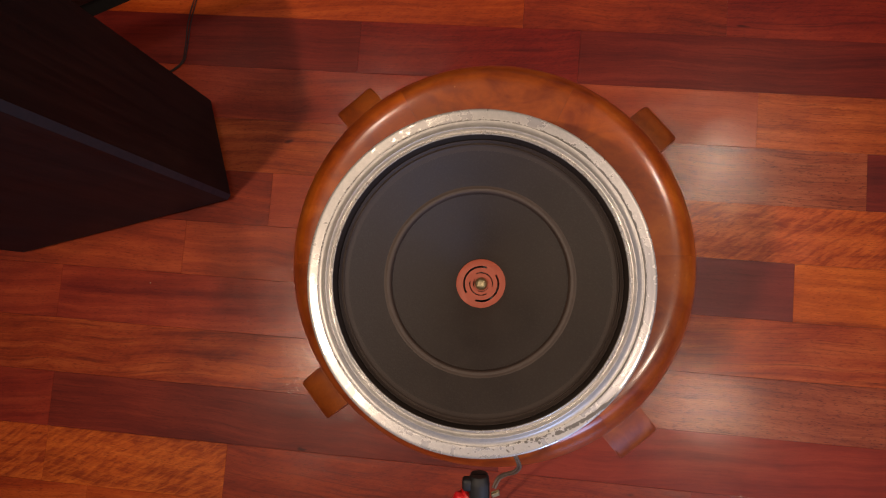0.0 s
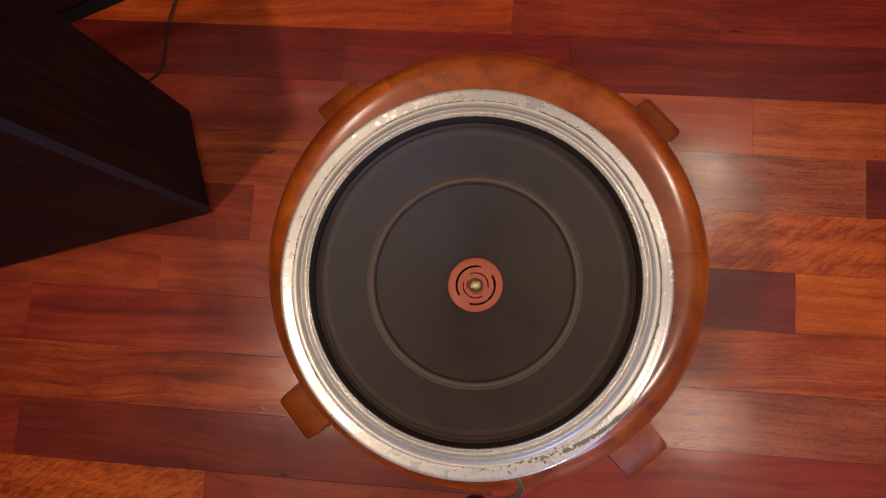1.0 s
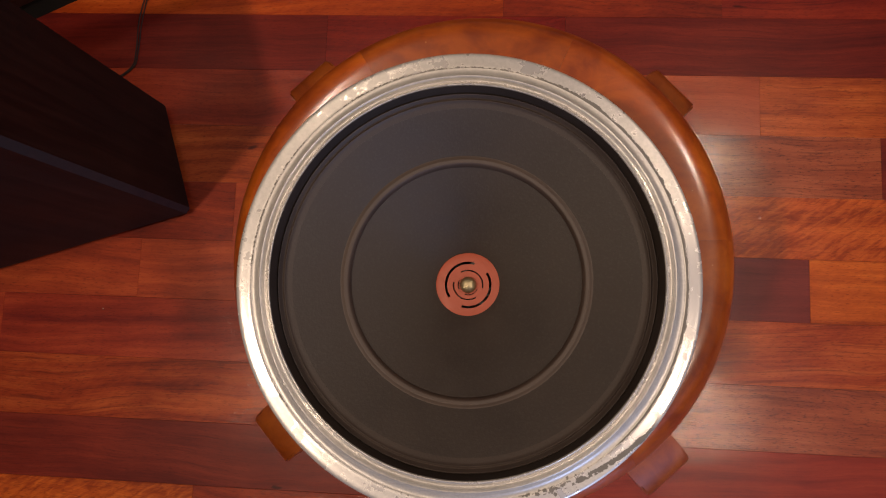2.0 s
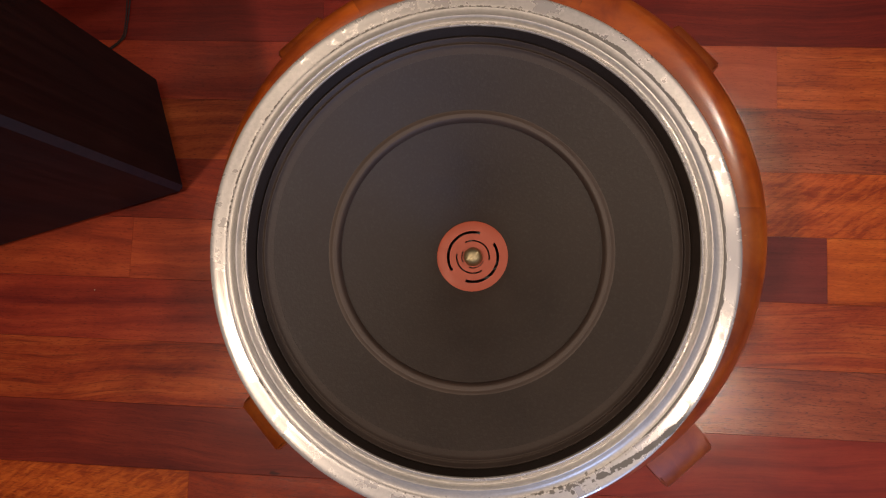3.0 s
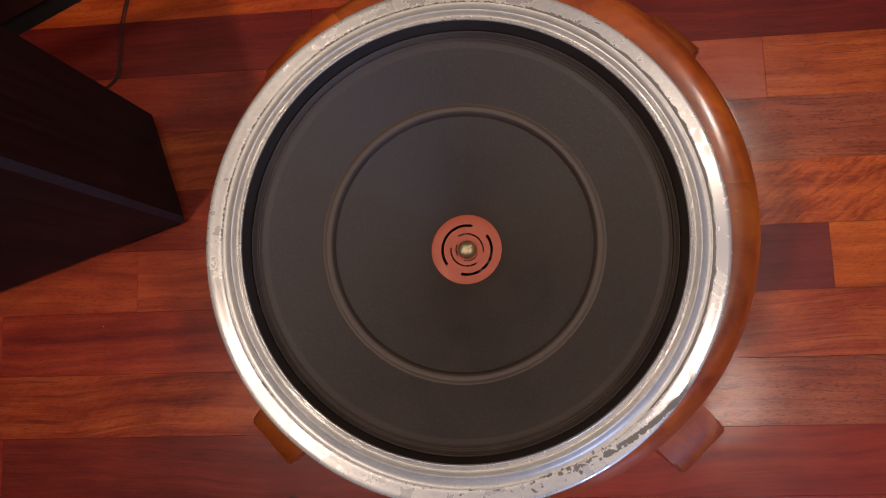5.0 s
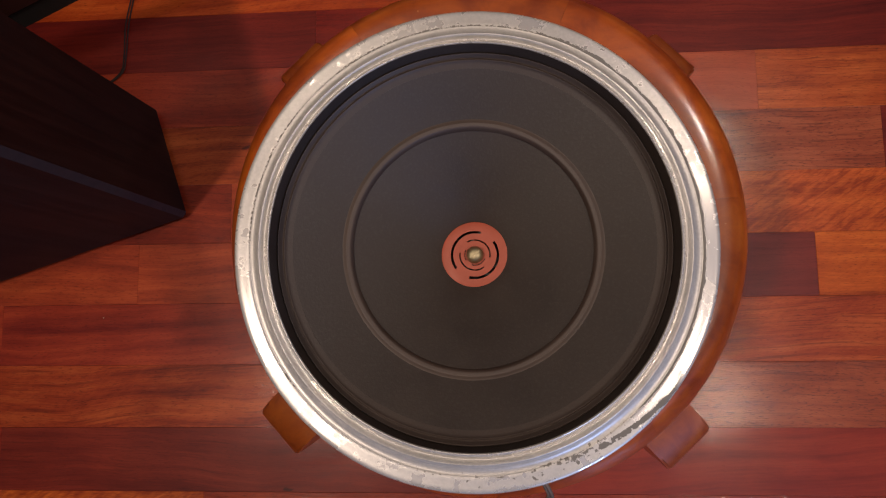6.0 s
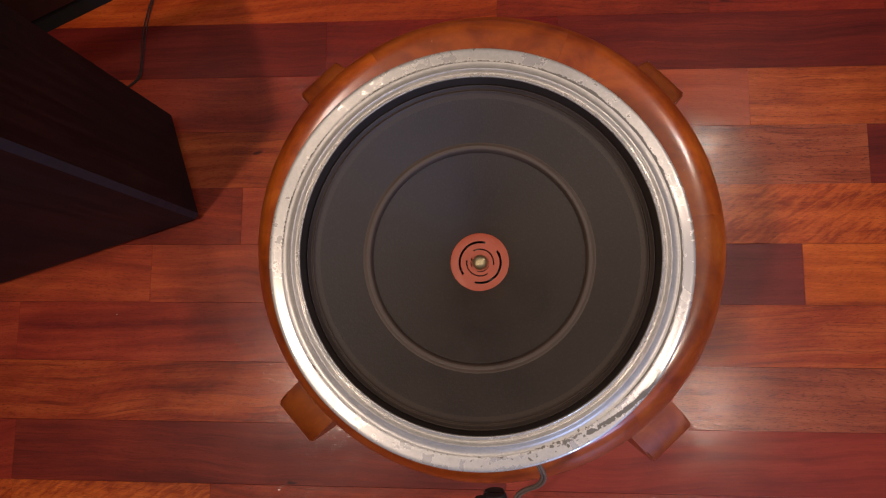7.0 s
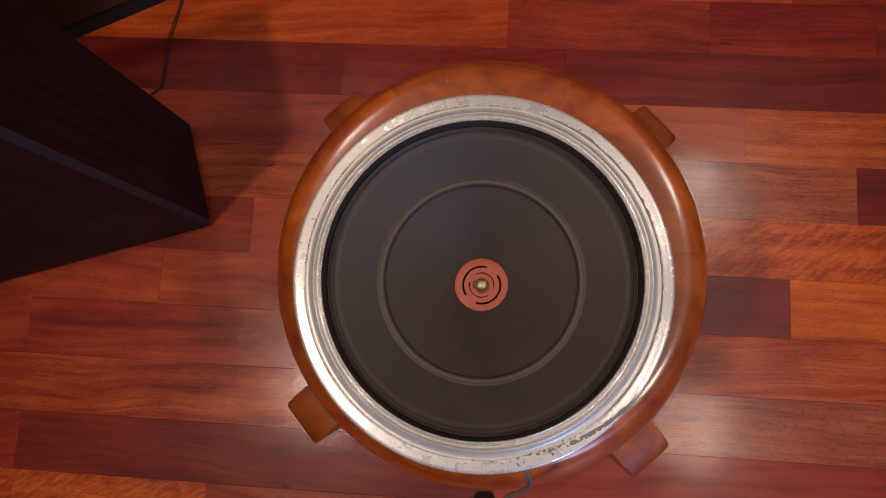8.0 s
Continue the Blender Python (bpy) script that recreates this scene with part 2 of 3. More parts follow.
WOOD = cabinet_wood("satin_orange_wood", 0.92, 0.75)
# the legs' copy of the drum's wood, set about a third darker
LEG_WOOD = cabinet_wood("satin_brown_wood", 0.62, 0.6, 0.4)
STEEL = plated_steel()
PAPER = paper_cone("charcoal_paper", 0.76)
# the surround's copy is lightened to paint in light on its corrugations
PAPER_EDGE = paper_cone("edge_charcoal_paper", 1.15)
# paler copy for the raised ring: light on its ridge put into colour
PAPER_RIDGE_LIT = paper_cone("lit_ridge_charcoal_paper", 1.65)
ASH = black_ash()
RED = plain("red_phenolic", (0.30, 0.056, 0.024), 0.5, 0, 0.25, 150)
BRASS = plain("dull_brass", (0.42, 0.36, 0.22), 0.42, 1.0, 0.5, 300, 0.25)
SOCKET = plain("dark_steel", (0.10, 0.10, 0.10), 0.5, 1.0)
BLACK_RUBBER = plain("black_vinyl", (0.006, 0.006, 0.007), 0.55)
RED_RUBBER = plain("red_vinyl", (0.55, 0.012, 0.015), 0.4)
CLOTH_WIRE = plain("grey_brown_insulation", (0.13, 0.09, 0.065), 0.6, 0, 0.4, 400, 0.3)
FLEX = plain("dark_brown_flex", (0.022, 0.010, 0.008), 0.75)
DARK_CABINET = plain("dark_brown_cabinet_wood", (0.050, 0.018, 0.014), 0.45, 0, 0.5, 20)
CRUMB = plain("pale_crumb", (0.40, 0.30, 0.20), 0.8)
# this grey stands in for cool light reflected by the tower's corner bevel
BEVEL_GLINT = plain("bevel_glint_grey", (0.017, 0.017, 0.020), 0.5)
PLINTH = plain("matt_black_paint", (0.003, 0.003, 0.003), 0.9)
PLASTER = plain("warm_grey_plaster", (0.30, 0.27, 0.24), 0.85, 0, 0.06, 4)
CEILING = plain("white_ceiling_paint", (0.58, 0.57, 0.55), 0.9, 0, 0.05, 4)
GAP = plain("dark_subfloor", (0.040, 0.010, 0.005), 0.9)


# ---- mesh helpers ----
def link_mesh(name, bm, material, parent=None, smooth=True, at=None):
    me = bpy.data.meshes.new(name)
    bmesh.ops.recalc_face_normals(bm, faces=bm.faces)
    bm.to_mesh(me)
    bm.free()
    if smooth:
        me.shade_smooth()
        me.set_sharp_from_angle(angle=radians(35))
    me.materials.append(material)
    ob = new(name, me)
    if at is not None:
        ob.matrix_basis = at
    if parent is not None:
        ob.parent = parent
    return ob


def part(name, bm, material, parent, label="", smooth=True, at=None):
    ob = link_mesh(name, bm, material, parent, smooth, at)
    if label:
        ob["label"] = label
    return ob


def lathe(profile, start=0.0, sweep=360.0, seg=128, closed=True):
    """Turns (r, z) or (r, z, cx, cy) about the z axis; closed joins the profile's ends; short sweeps get end caps."""
    bm = bmesh.new()
    full = sweep >= 359.9
    count = seg if full else max(2, int(seg * sweep / 360)) + 1
    rings = []
    for k in range(count):
        a = radians(start + sweep * k / (seg if full else count - 1))
        rings.append([bm.verts.new(((p[2] if len(p) > 2 else 0) + p[0] * math.cos(a),
                                    (p[3] if len(p) > 2 else 0) + p[0] * math.sin(a), p[1])) for p in profile])
    n = len(profile)
    for k in range(count if full else count - 1):
        a, b = rings[k], rings[(k + 1) % count]
        for j in range(n if closed else n - 1):
            i = (j + 1) % n
            bm.faces.new((a[j], a[i], b[i], b[j]))
    if not full and closed:
        bm.faces.new(rings[0])
        bm.faces.new(rings[-1][::-1])
    return bm


def smooth_profile(points, steps=6):
    """A smooth curve through profile points."""
    out = []
    pts = [np.array(p, float) for p in points]
    for k in range(len(pts) - 1):
        p0, p1, p2, p3 = pts[max(k - 1, 0)], pts[k], pts[k + 1], pts[min(k + 2, len(pts) - 1)]
        for s in range(steps):
            t = s / steps
            out.append(tuple(0.5 * ((2 * p1) + (p2 - p0) * t + (2 * p0 - 5 * p1 + 4 * p2 - p3) * t * t + (3 * p1 - p0 - 3 * p2 + p3) * t ** 3)))
    out.append(tuple(pts[-1]))
    return out


def box(x0, x1, y0, y1, z0, z1, bevel=0.0, seg=2, only_upright=False):
    bm = bmesh.new()
    bmesh.ops.create_cube(bm, size=1.0)
    for v in bm.verts:
        v.co = ((x0 + x1) / 2 + v.co.x * (x1 - x0), (y0 + y1) / 2 + v.co.y * (y1 - y0), (z0 + z1) / 2 + v.co.z * (z1 - z0))
    if bevel:
        edges = [e for e in bm.edges if not only_upright or abs(e.verts[0].co.z - e.verts[1].co.z) > 1e-4]
        bmesh.ops.bevel(bm, geom=edges, offset=bevel, segments=seg, affect="EDGES", profile=0.5)
    return bm


def tube(points, radius, sides=8, steps=8):
    """A bent round wire through points, with closed ends."""
    path = [Vector(p) for p in smooth_profile(points, steps)]
    bm = bmesh.new()
    rings, up = [], Vector((0.13, 0.21, 0.97))
    for k, p in enumerate(path):
        d = (path[min(k + 1, len(path) - 1)] - path[max(k - 1, 0)]).normalized()
        u = (up - d * up.dot(d)).normalized()
        up = u
        w = d.cross(u)
        rings.append([bm.verts.new(p + radius * (math.cos(a) * u + math.sin(a) * w)) for a in (2 * math.pi * i / sides for i in range(sides))])
    for a, b in zip(rings, rings[1:]):
        for i in range(sides):
            j = (i + 1) % sides
            bm.faces.new((a[i], a[j], b[j], b[i]))
    bm.faces.new(rings[0][::-1])
    bm.faces.new(rings[-1])
    return bm


# ---- room shell ----
# closing shell, never in view; its tones are lowered to limit bounced light
R0, R1, H = -1.75, 1.75, 2.45
tagged(link_mesh("ceiling", box(R0 - 0.1, R1 + 0.1, R0 - 0.1, R1 + 0.1, H, H + 0.1), CEILING), "plain white painted ceiling", "ceiling", kind="structure")
for name, b in (("wall_north", (R0 - 0.1, R1 + 0.1, R1, R1 + 0.1)),                 ("wall_east", (R1, R1 + 0.1, R0, R1)), ("wall_west", (R0 - 0.1, R0, R0, R1))):
    tagged(link_mesh(name, box(*b, -0.02, H), PLASTER), "plain muted beige plaster wall added out of view", "wall", kind="structure")

# the south wall, out of view, gets an opening added to hold the cool lamp
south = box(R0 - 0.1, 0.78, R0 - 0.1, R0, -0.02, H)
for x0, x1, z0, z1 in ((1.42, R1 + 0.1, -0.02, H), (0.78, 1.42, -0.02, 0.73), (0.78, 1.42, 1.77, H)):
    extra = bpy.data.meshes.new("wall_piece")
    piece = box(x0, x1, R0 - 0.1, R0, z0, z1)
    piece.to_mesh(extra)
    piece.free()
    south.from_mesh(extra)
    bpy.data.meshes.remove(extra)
tagged(link_mesh("wall_south", south, PLASTER, smooth=False), "plain muted beige plaster wall out of view, with an opening added for the cool lamp", "wall", kind="structure")

# ---- round wooden stand ----
AX, AY = 0.0038, 0.0168          # axis of the stand; the driver lies a little off it


def wooden_stand():
    stand = tagged(new("drum_stand"), "round orange-brown turned wooden drum on four block legs", "stand")
    stand.location = (AX, AY, 0)
    # flat top with a soft crease, a sloping round shoulder, then the side drawn in towards the bottom
    outer = smooth_profile([(0.085, 0.5450), (0.1000, 0.5454), (0.1110, 0.5455), (0.1160, 0.5451), (0.1192, 0.5441), (0.1220, 0.5422), (0.1260, 0.5373), (0.1312, 0.5270),
                            (0.1362, 0.5130), (0.1392, 0.5000), (0.1400, 0.4870), (0.1380, 0.4550), (0.1310, 0.4100), (0.1210, 0.3600)], 4)
    prof = [(0.0540, 0.530, -AX, -AY), (0.0540, 0.5420, -AX, -AY), (0.0560, 0.5440, -AX, -AY)]
    prof += [(r, z, 0, 0) for r, z in outer]
    prof += [(0.110, 0.360, 0, 0), (0.116, 0.43, 0, 0), (0.118, 0.49, 0, 0), (0.110, 0.530, 0, 0)]
    cuts = (5, 68, 122, 186, 247, 309, 365)
    for a, b in zip(cuts, cuts[1:]):
        part("stave", lathe(prof, a + 0.02, b - a - 0.04, 168), WOOD, stand)
    part("bottom_board", lathe([(0.0005, 0.366), (0.1135, 0.366), (0.1135, 0.378), (0.0005, 0.378)], seg=64), WOOD, stand)
    # legs: blocks with a rounded, slightly sloping top, let into the side of the drum
    for angle in (-46.1, 44.4, 133.8, 221.9):
        bm = bmesh.new()
        w = 0.0168
        prof2 = [(0.122, 0.0), (0.1695, 0.0), (0.1728, 0.35)]
        prof2 += smooth_profile([(0.1728, 0.450), (0.1722, 0.4580), (0.1690, 0.4650), (0.1610, 0.4712), (0.1490, 0.4758), (0.1350, 0.4785), (0.122, 0.4795)], 2)
        va = [bm.verts.new((r, -w, z)) for r, z in prof2]
        vb = [bm.verts.new((r, w, z)) for r, z in prof2]
        bm.faces.new(va[::-1])
        bm.faces.new(vb)
        for k in range(len(prof2)):
            j = (k + 1) % len(prof2)
            bm.faces.new((va[k], va[j], vb[j], vb[k]))
        rim = [e for e in bm.edges if abs(e.verts[0].co.y - e.verts[1].co.y) < 1e-6]
        bmesh.ops.bevel(bm, geom=rim, offset=0.0012, segments=2, affect="EDGES")
        leg = part("leg", bm, LEG_WOOD, stand, "red-brown block leg", at=pose(0, 0, 0, 0, 0, angle) @ pose(-0.0022, 0, 0))
        leg.modifiers.new("even_shading", "WEIGHTED_NORMAL").keep_sharp = True
    return stand


wooden_stand()


# ---- loudspeaker driver lying face up on the stand ----
def slotted_disc(radii, cells, gaps, z, thick):
    """A thin disc with arc slots cut right through; gaps: (band, first cell, last cell)."""
    cut = {(b, k % cells) for b, first, last in gaps for k in range(first, last)}
    bm = bmesh.new()
    top, low = {}, {}
    for i, (r, dz) in enumerate(radii):
        for k in range(cells):
            a = 2 * math.pi * k / cells
            top[i, k] = bm.verts.new((r * math.cos(a), r * math.sin(a), z + dz))
            low[i, k] = bm.verts.new((r * math.cos(a), r * math.sin(a), z + dz - thick))
    bands = len(radii) - 1
    for b in range(bands):
        for k in range(cells):
            if (b, k) in cut:
                continue
            j = (k + 1) % cells
            bm.faces.new((top[b, k], top[b + 1, k], top[b + 1, j], top[b, j]))
            bm.faces.new((low[b, j], low[b + 1, j], low[b + 1, k], low[b, k]))
            if b == bands - 1 or (b + 1, k) in cut:
                bm.faces.new((top[b + 1, k], low[b + 1, k], low[b + 1, j], top[b + 1, j]))
            if b == 0 or (b - 1, k) in cut:
                bm.faces.new((top[b, j], low[b, j], low[b, k], top[b, k]))
            if (b, j) in cut:
                bm.faces.new((top[b, j], top[b + 1, j], low[b + 1, j], low[b, j]))
            if (b, (k - 1) % cells) in cut:
                bm.faces.new((top[b + 1, k], top[b, k], low[b, k], low[b + 1, k]))
    return bm


def loudspeaker_driver():
    ob = tagged(new("loudspeaker_driver"), "old loudspeaker driver, dark paper cone in a stained metal frame", "loudspeaker")
    ob.location = (0, 0, 0)
    # pressed frame: flat flange, rounded bead, step and inner lip, then the basket below
    rim = smooth_profile([(0.0918, 0.6058), (0.0926, 0.6080), (0.0924, 0.6096), (0.0914, 0.6103), (0.0890, 0.6105), (0.0864, 0.6107), (0.0859, 0.6103),
                          (0.0850, 0.6102), (0.0838, 0.6106), (0.0827, 0.6118), (0.0819, 0.6136), (0.0812, 0.6144), (0.0805, 0.6138), (0.0800, 0.6126),
                          (0.0793, 0.6124), (0.0785, 0.6134), (0.0778, 0.6148), (0.0772, 0.6152), (0.0768, 0.6142)], 3)
    frame_prof = rim + [(0.0766, 0.6060), (0.0762, 0.6000), (0.0715, 0.5945), (0.0530, 0.5430),
                        (0.0440, 0.5300), (0.0440, 0.5270), (0.0538, 0.5420), (0.0725, 0.5930), (0.0775, 0.5980), (0.0785, 0.6045)]
    part("frame_ring", lathe(frame_prof, seg=192), STEEL, ob, "stained plated steel frame ring")
    # corrugated surround, then the curved cone with one raised ring
    part("gasket", lathe([(0.07675, 0.6150), (0.0763, 0.6120), (0.0760, 0.6095), (0.0755, 0.6072), (0.0760, 0.6066), (0.07655, 0.6100)], seg=160), PAPER, ob, "black gasket inside the ring")
    sur = smooth_profile([(0.0760, 0.6078), (0.0757, 0.6088), (0.0752, 0.6095), (0.0746, 0.6088), (0.0738, 0.6078), (0.0730, 0.6084), (0.0722, 0.6076), (0.0702, 0.6064)], 4)
    part("surround", lathe(sur + [(r, z - 0.0006) for r, z in sur[::-1]], seg=160), PAPER_EDGE, ob, "dark corrugated edge of the cone")
    cone = [(0.0703, 0.6064), (0.0690, 0.6056), (0.0600, 0.5998), (0.0500, 0.5938), (0.0400, 0.5879), (0.0300, 0.5818), (0.0200, 0.5755), (0.0140, 0.5716), (0.0128, 0.5706)]
    cone_part = part("cone", lathe(cone + [(r, z - 0.0007) for r, z in cone[::-1]], seg=160), PAPER, ob, "charcoal paper cone")
    # crest drawn in the paler paper that carries its caught light
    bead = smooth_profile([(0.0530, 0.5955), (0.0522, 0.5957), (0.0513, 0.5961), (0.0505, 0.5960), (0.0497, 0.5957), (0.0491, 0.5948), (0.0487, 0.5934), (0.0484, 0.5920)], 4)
    part("raised_ring", lathe(bead + [(0.0500, 0.5924)], seg=160), PAPER_RIDGE_LIT, cone_part, "raised ring with the light on its crest painted into the paper")
    part("pole_piece", lathe([(0.0003, 0.5560), (0.0125, 0.5560), (0.0125, 0.5300), (0.0003, 0.5300)], seg=48), SOCKET, ob)
    # centring disc with arc slots
    radii = [(0.0030, 0.0), (0.0043, 0.0), (0.0047, 0.0), (0.0063, 0.0), (0.0069, 0.0), (0.0095, 0.0), (0.0106, 0.0), (0.0140, 0.0), (0.0146, -0.0004)]
    gaps = [(1, 50, 68), (1, 30, 42), (3, -2, 24), (3, 34, 61), (5, 15, 43), (5, 51, 79)]
    part("centring_disc", slotted_disc(radii, 72, gaps, 0.5722, 0.0008), RED, ob, "red slotted centring disc", at=pose(0.0006, -0.0009, 0))
    head = [(0.0002, 0.5758), (0.0014, 0.5757), (0.0026, 0.5751), (0.0035, 0.5741), (0.0038, 0.5730), (0.0038, 0.5723), (0.0002, 0.5723)]
    screw = part("screw", lathe(head, seg=32), BRASS, ob, "dull brass screw", at=pose(0.0006, -0.0009, 0))
    part("slot", box(-0.0026, 0.0026, -0.0003, 0.0003, 0.5748, 0.57585), BRASS, screw, at=pose(0, 0, 0, 0, 0, 35), smooth=False)
    return ob


loudspeaker_driver()


# ---- leads and clips ----
def lead(name, points, radius, material, label):
    ob = tagged(link_mesh(name, tube(points, radius), material), label, "wire")
    return ob


LOOP = [(0.0180, -0.0680, 0.5880), (0.0235, -0.0850, 0.5985), (0.0283, -0.0945, 0.5945), (0.0300, -0.1005, 0.5840), (0.0280, -0.1060, 0.5740),
        (0.0235, -0.1098, 0.5660), (0.0198, -0.1140, 0.5600), (0.0175, -0.1205, 0.5565)]
for shift in (0.0, 0.0013):
    lead("speaker_lead", [(x - shift, y + 0.3 * shift, z - 0.6 * shift) for x, y, z in LOOP], 0.00075, CLOTH_WIRE,
         "grey-brown insulated wire from under the loudspeaker frame")


def clip(material, label, at, cable):
    """A spring clip in a vinyl boot, nose to +y, its cable going down to the floor."""
    ob = tagged(new("test_clip"), label, "clip")
    ob.matrix_basis = at
    for sign in (1, -1):
        bm = bmesh.new()
        rows2 = [(0.0075, 0.0048, 0.0034), (0.0062, 0.0058, 0.0044), (0.002, 0.0063, 0.0050), (-0.012, 0.0061, 0.0052), (-0.026, 0.0052, 0.0046), (-0.036, 0.0036, 0.0030)]
        rings = []
        for y, hw, hh in rows2:
            rings.append([bm.verts.new((hw * math.cos(a), y, sign * 0.0016 + sign * abs(hh * math.sin(a)) if i not in (0, 6) else sign * 0.0004))
                          for i, a in ((i, math.pi * i / 6) for i in range(7))])
        for a, b in zip(rings, rings[1:]):
            for i in range(6):
                bm.faces.new((a[i], a[i + 1], b[i + 1], b[i]))
            bm.faces.new((a[6], a[0], b[0], b[6]))
        bm.faces.new(rings[0])
        bm.faces.new(rings[-1])
        part("boot_half", bm, material, ob)
        part("jaw", box(0.0045, 0.0095, -0.0095, -0.0070, 0.0004 if sign > 0 else -0.0018, 0.0018 if sign > 0 else -0.0004, 0.0004, 1), BRASS, ob, "brass toothed jaw", at=pose(0, 0, 0, 0, 0, 24))
    part("thumb_tab", box(-0.0100, -0.003, -0.0020, 0.0060, -0.002, 0.0045, 0.0020, 3), material, ob)
    part("cable", tube([at.inverted() @ Vector(p) for p in cable], 0.0016), material, ob)
    return ob


clip(BLACK_RUBBER, "black vinyl-covered spring clip on the wire end", pose(0.0080, -0.1205, 0.5550, 16, 0, 4),
     [(0.0105, -0.1545, 0.5455), (0.0112, -0.166, 0.526), (0.013, -0.200, 0.40), (0.014, -0.250, 0.18), (0.015, -0.34, 0.003), (0.02, -0.46, 0.002), (0.03, -0.68, 0.002)])
clip(RED_RUBBER, "red vinyl-covered spring clip on the wire end", pose(0.0015, -0.1320, 0.5460, 30, 25, -6),
     [(-0.0020, -0.161, 0.5285), (-0.003, -0.170, 0.500), (-0.003, -0.205, 0.36), (-0.004, -0.255, 0.16), (-0.005, -0.35, 0.003), (-0.01, -0.47, 0.002), (-0.02, -0.68, 0.002)])


# ---- tall black loudspeaker cabinet ----
def tower_cabinet():
    ob = tagged(new("tower_cabinet"), "tall black ash-veneer floorstanding loudspeaker cabinet", "loudspeaker")
    ob.matrix_basis = pose(-0.4010, 0.1160, 0, 0, 0, 198.2)     # x runs along the long side, y away from it
    part("plinth", box(0.006, 0.339, -0.158, -0.006, 0.0, 0.012), PLINTH, ob, smooth=False)
    part("body", box(0.0, 0.345, -0.164, 0.0, 0.012, 0.58, 0.006, 1, True), ASH, ob, smooth=False)
    # thin strip added over the bevel to carry that painted reflection
    bm = bmesh.new()
    ring = [(-0.0005, -0.0062), (0.0062, 0.0005), (0.0072, -0.0005), (0.0005, -0.0072)]
    lo = [bm.verts.new((x, y, 0.012)) for x, y in ring]
    hi = [bm.verts.new((x, y, 0.579)) for x, y in ring]
    bm.faces.new(lo)
    bm.faces.new(hi[::-1])
    for k in range(4):
        bm.faces.new((lo[k], lo[(k + 1) % 4], hi[(k + 1) % 4], hi[k]))
    part("corner_trim", bm, BEVEL_GLINT, ob, "thin strip over the corner bevel, its cool reflected light painted grey", smooth=False)
    return ob


tower_cabinet()


# ---- dark low cabinet behind it ----
def dark_cabinet():
    ob = tagged(new("low_cabinet"), "dark brown wooden cabinet on a recessed black plinth", "cabinet")
    ob.matrix_basis = pose(-0.58, 0.440, 0, 0, 0, 26)
    part("plinth", box(-0.35, 0.45, 0.0, 0.34, 0.0, 0.036), PLINTH, ob, smooth=False)
    part("body", box(-0.353, 0.453, -0.003, 0.343, 0.036, 0.45, 0.004, 2), DARK_CABINET, ob)
    return ob


dark_cabinet()

def speck(name, x, y, z, size, label):
    """A tiny irregular lump."""
    bm = bmesh.new()
    bmesh.ops.create_icosphere(bm, subdivisions=2, radius=size)
    for v in bm.verts:
        v.co *= 1 + 0.35 * noise.noise(v.co / size * 1.3)
        v.co.z *= 0.6
    ob = link_mesh(name, bm, CRUMB)
    ob.location = (x, y, z + 0.5 * size)
    return tagged(ob, label, name)


speck("crumb", -0.5196, -0.0209, 0.0, 0.0008, "tiny pale crumb lying on the wooden floor")

# twin black flex on the floor behind the tall cabinet
for dx in (0.0, 0.0030):
    lead("speaker_cable", [(-0.480 + dx, 0.60, 0.002), (-0.492 + dx, 0.475, 0.002), (-0.501 + 1.3 * dx, 0.430, 0.002), (-0.5065 + 1.5 * dx, 0.393, 0.002), (-0.5065 + dx, 0.350, 0.002),
                           (-0.512 + dx, 0.325, 0.002), (-0.545 + dx, 0.30, 0.002)], 0.0010, FLEX, "thin black loudspeaker cable lying on the floor")

# ---- floor of planks ----
floor = tagged(link_mesh("floor", box(R0, R1, R0, R1, -0.04, -0.012), GAP, smooth=False), "glossy red-brown hardwood plank floor", "floor", kind="structure")
PITCH, FIRST = 0.0822, -0.0030
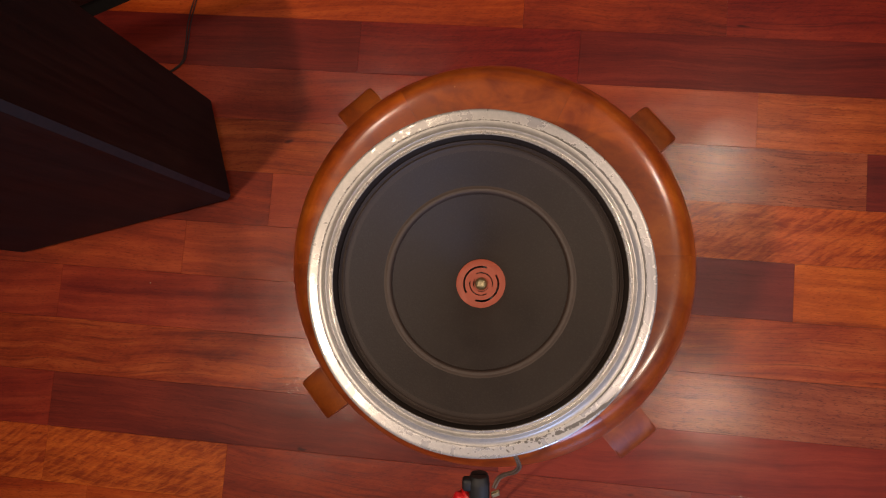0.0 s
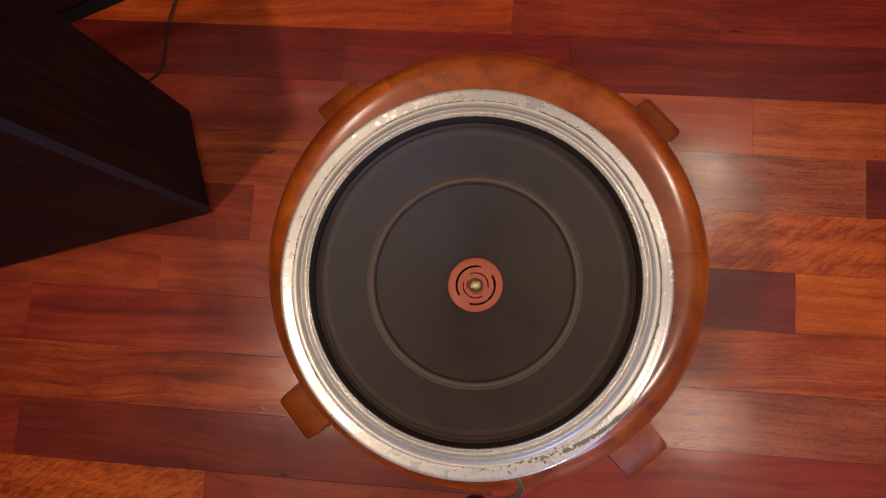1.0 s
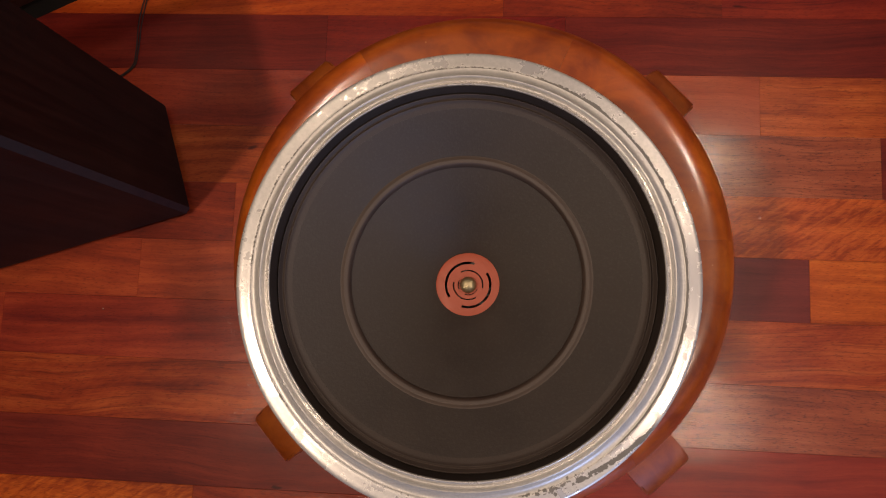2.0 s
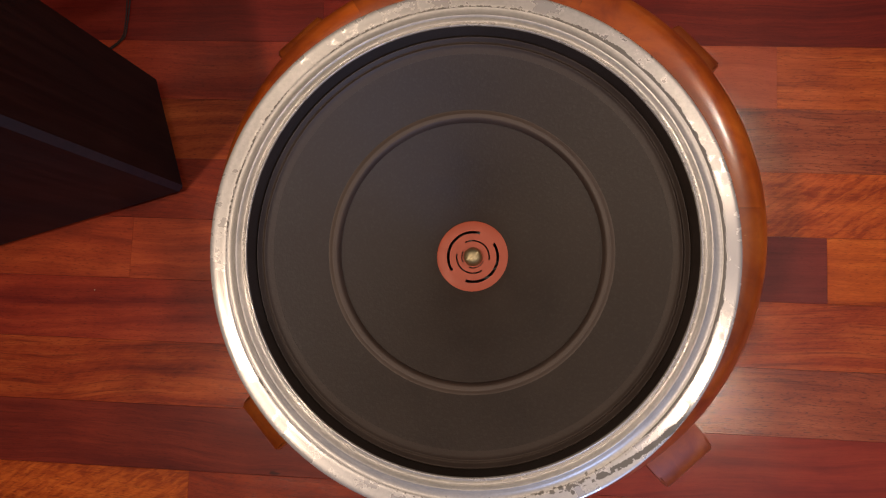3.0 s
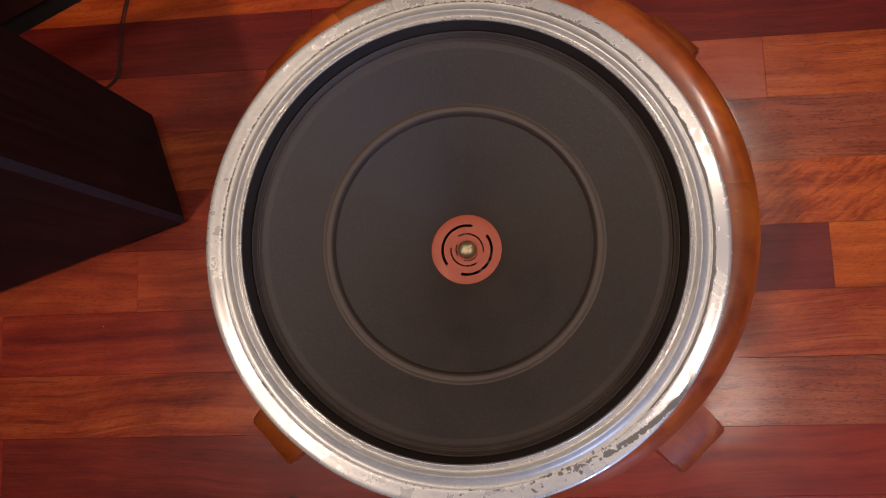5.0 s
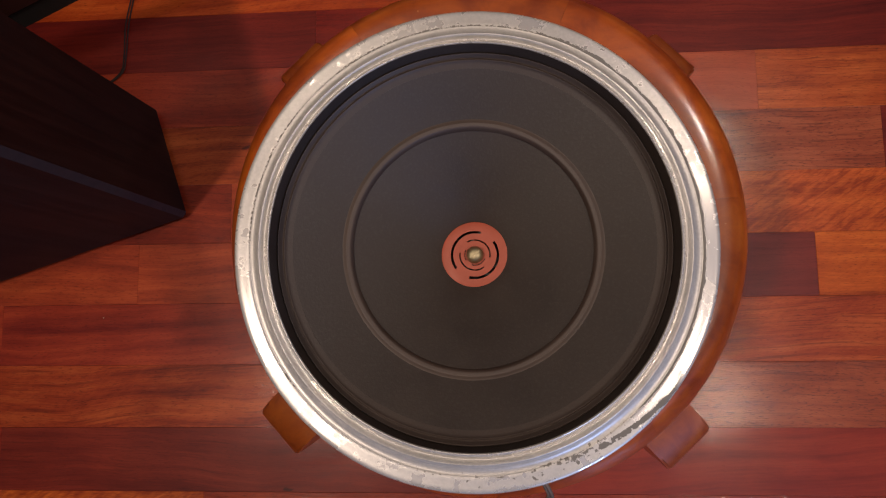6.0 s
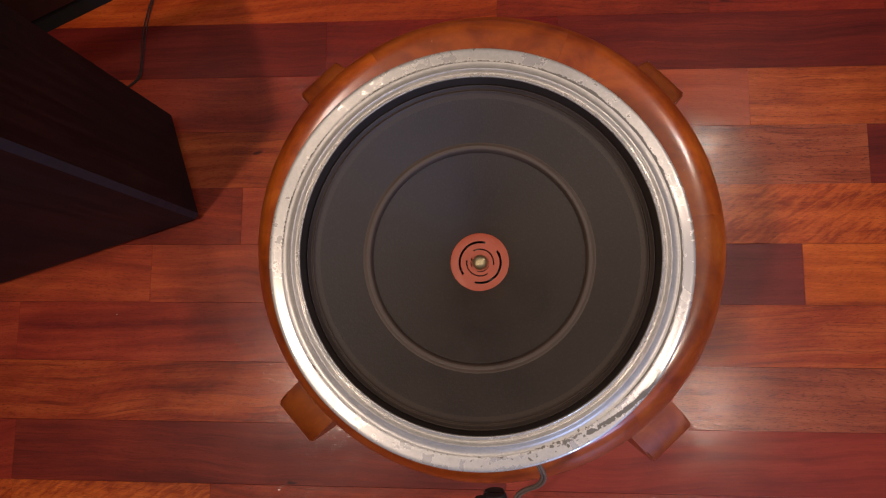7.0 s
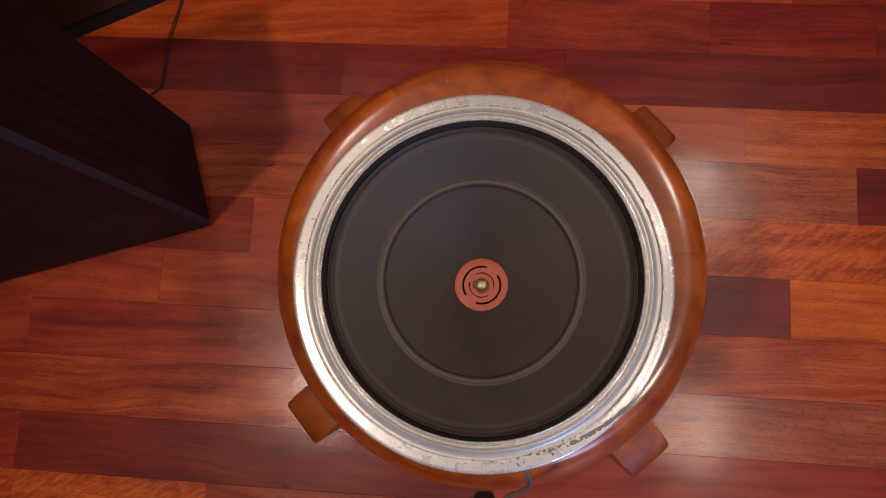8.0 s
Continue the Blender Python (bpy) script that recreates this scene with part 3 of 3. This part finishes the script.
# ends and woods of the planks of each row near the stand, from west to east
ROWPLAN = {
    6: ((-0.62, "red"), (0.4367, "red"), (1.0, "maroon")),
    # far-east dark plank is made up, standing in for an unidentified dark shape
    5: ((-0.83, "red"), (0.0196, "orange"), (0.3186, "maroon"), (0.556, "maroon"), (1.1, "dark")),
    # west plank: dark wood, its tone partly the tall cabinet's shadow
    4: ((-0.80, "red"), (-0.2289, "dark"), (0.1067, "maroon"), (0.70, "dark")),
    3: ((-0.92, "red"), (0.0, "red"), (0.3674, "pink"), (0.90, "striped")),
    2: ((-0.75, "orange"), (-0.05, "striped"), (0.5213, "gold"), (0.95, "dark")),
    1: ((-0.86, "orange"), (-0.3445, "maroon"), (0.06, "red"), (0.80, "figured")),
    0: ((-0.95, "red"), (-0.4732, "red"), (0.02, "red"), (0.4271, "plum"), (0.90, "orange")),
    -1: ((-0.6648, "red"), (-0.02, "red"), (0.72, "striped")),
    -2: ((-0.88, "red"), (-0.10, "striped"), (0.66, "gold")),
    -3: ((-0.6569, "red"), (0.03, "dark"), (0.78, "satin_red")),
    -4: ((-0.6551, "figured"), (-0.3718, "figured"), (0.30, "maroon"), (0.95, "red")),
}


def plank_mesh(length, width):
    """A board with small eased edges, its top at z = 0, its middle at the origin."""
    e, d = 0.0002, 0.012
    x, y = length / 2 - 0.00003, width / 2 - 0.00005
    v = [(sx * (x - i), sy * (y - i), z) for z, i in ((-d, 0), (-0.0005, 0), (0.0, e)) for sx, sy in ((-1, -1), (1, -1), (1, 1), (-1, 1))]
    fc = [(8, 9, 10, 11)]
    for s in (0, 4):
        for k in range(4):
            j = (k + 1) % 4
            fc.append((s + k, s + j, s + 4 + j, s + 4 + k))
    me = bpy.data.meshes.new("plank")
    me.from_pydata(v, [], fc)
    return me


rng = random.Random(5)
row = math.floor((R0 - FIRST) / PITCH)
while FIRST + row * PITCH < R1:
    y0 = FIRST + row * PITCH
    y1 = min(y0 + PITCH, R1)
    y0 = max(y0, R0)
    plan = [(x, w) for x, w in ROWPLAN.get(row, ())]
    if not plan:
        x = R0 + rng.uniform(0.25, 0.9)
        while x < R1 - 0.25:
            plan.append((x, rng.choice(("red", "red", "orange", "dark", "pink", "striped"))))
            x += rng.uniform(0.45, 0.95)
    plan.append((R1, "red"))
    left = R0
    for x, w in plan:
        me = plank_mesh(x - left, y1 - y0)
        me.materials.append(PLANK[w])
        ob = new("plank", me)
        ob.location = ((left + x) / 2, (y0 + y1) / 2, rng.uniform(-0.0003, 0.0))
        ob.parent = floor
        left = x
    row += 1
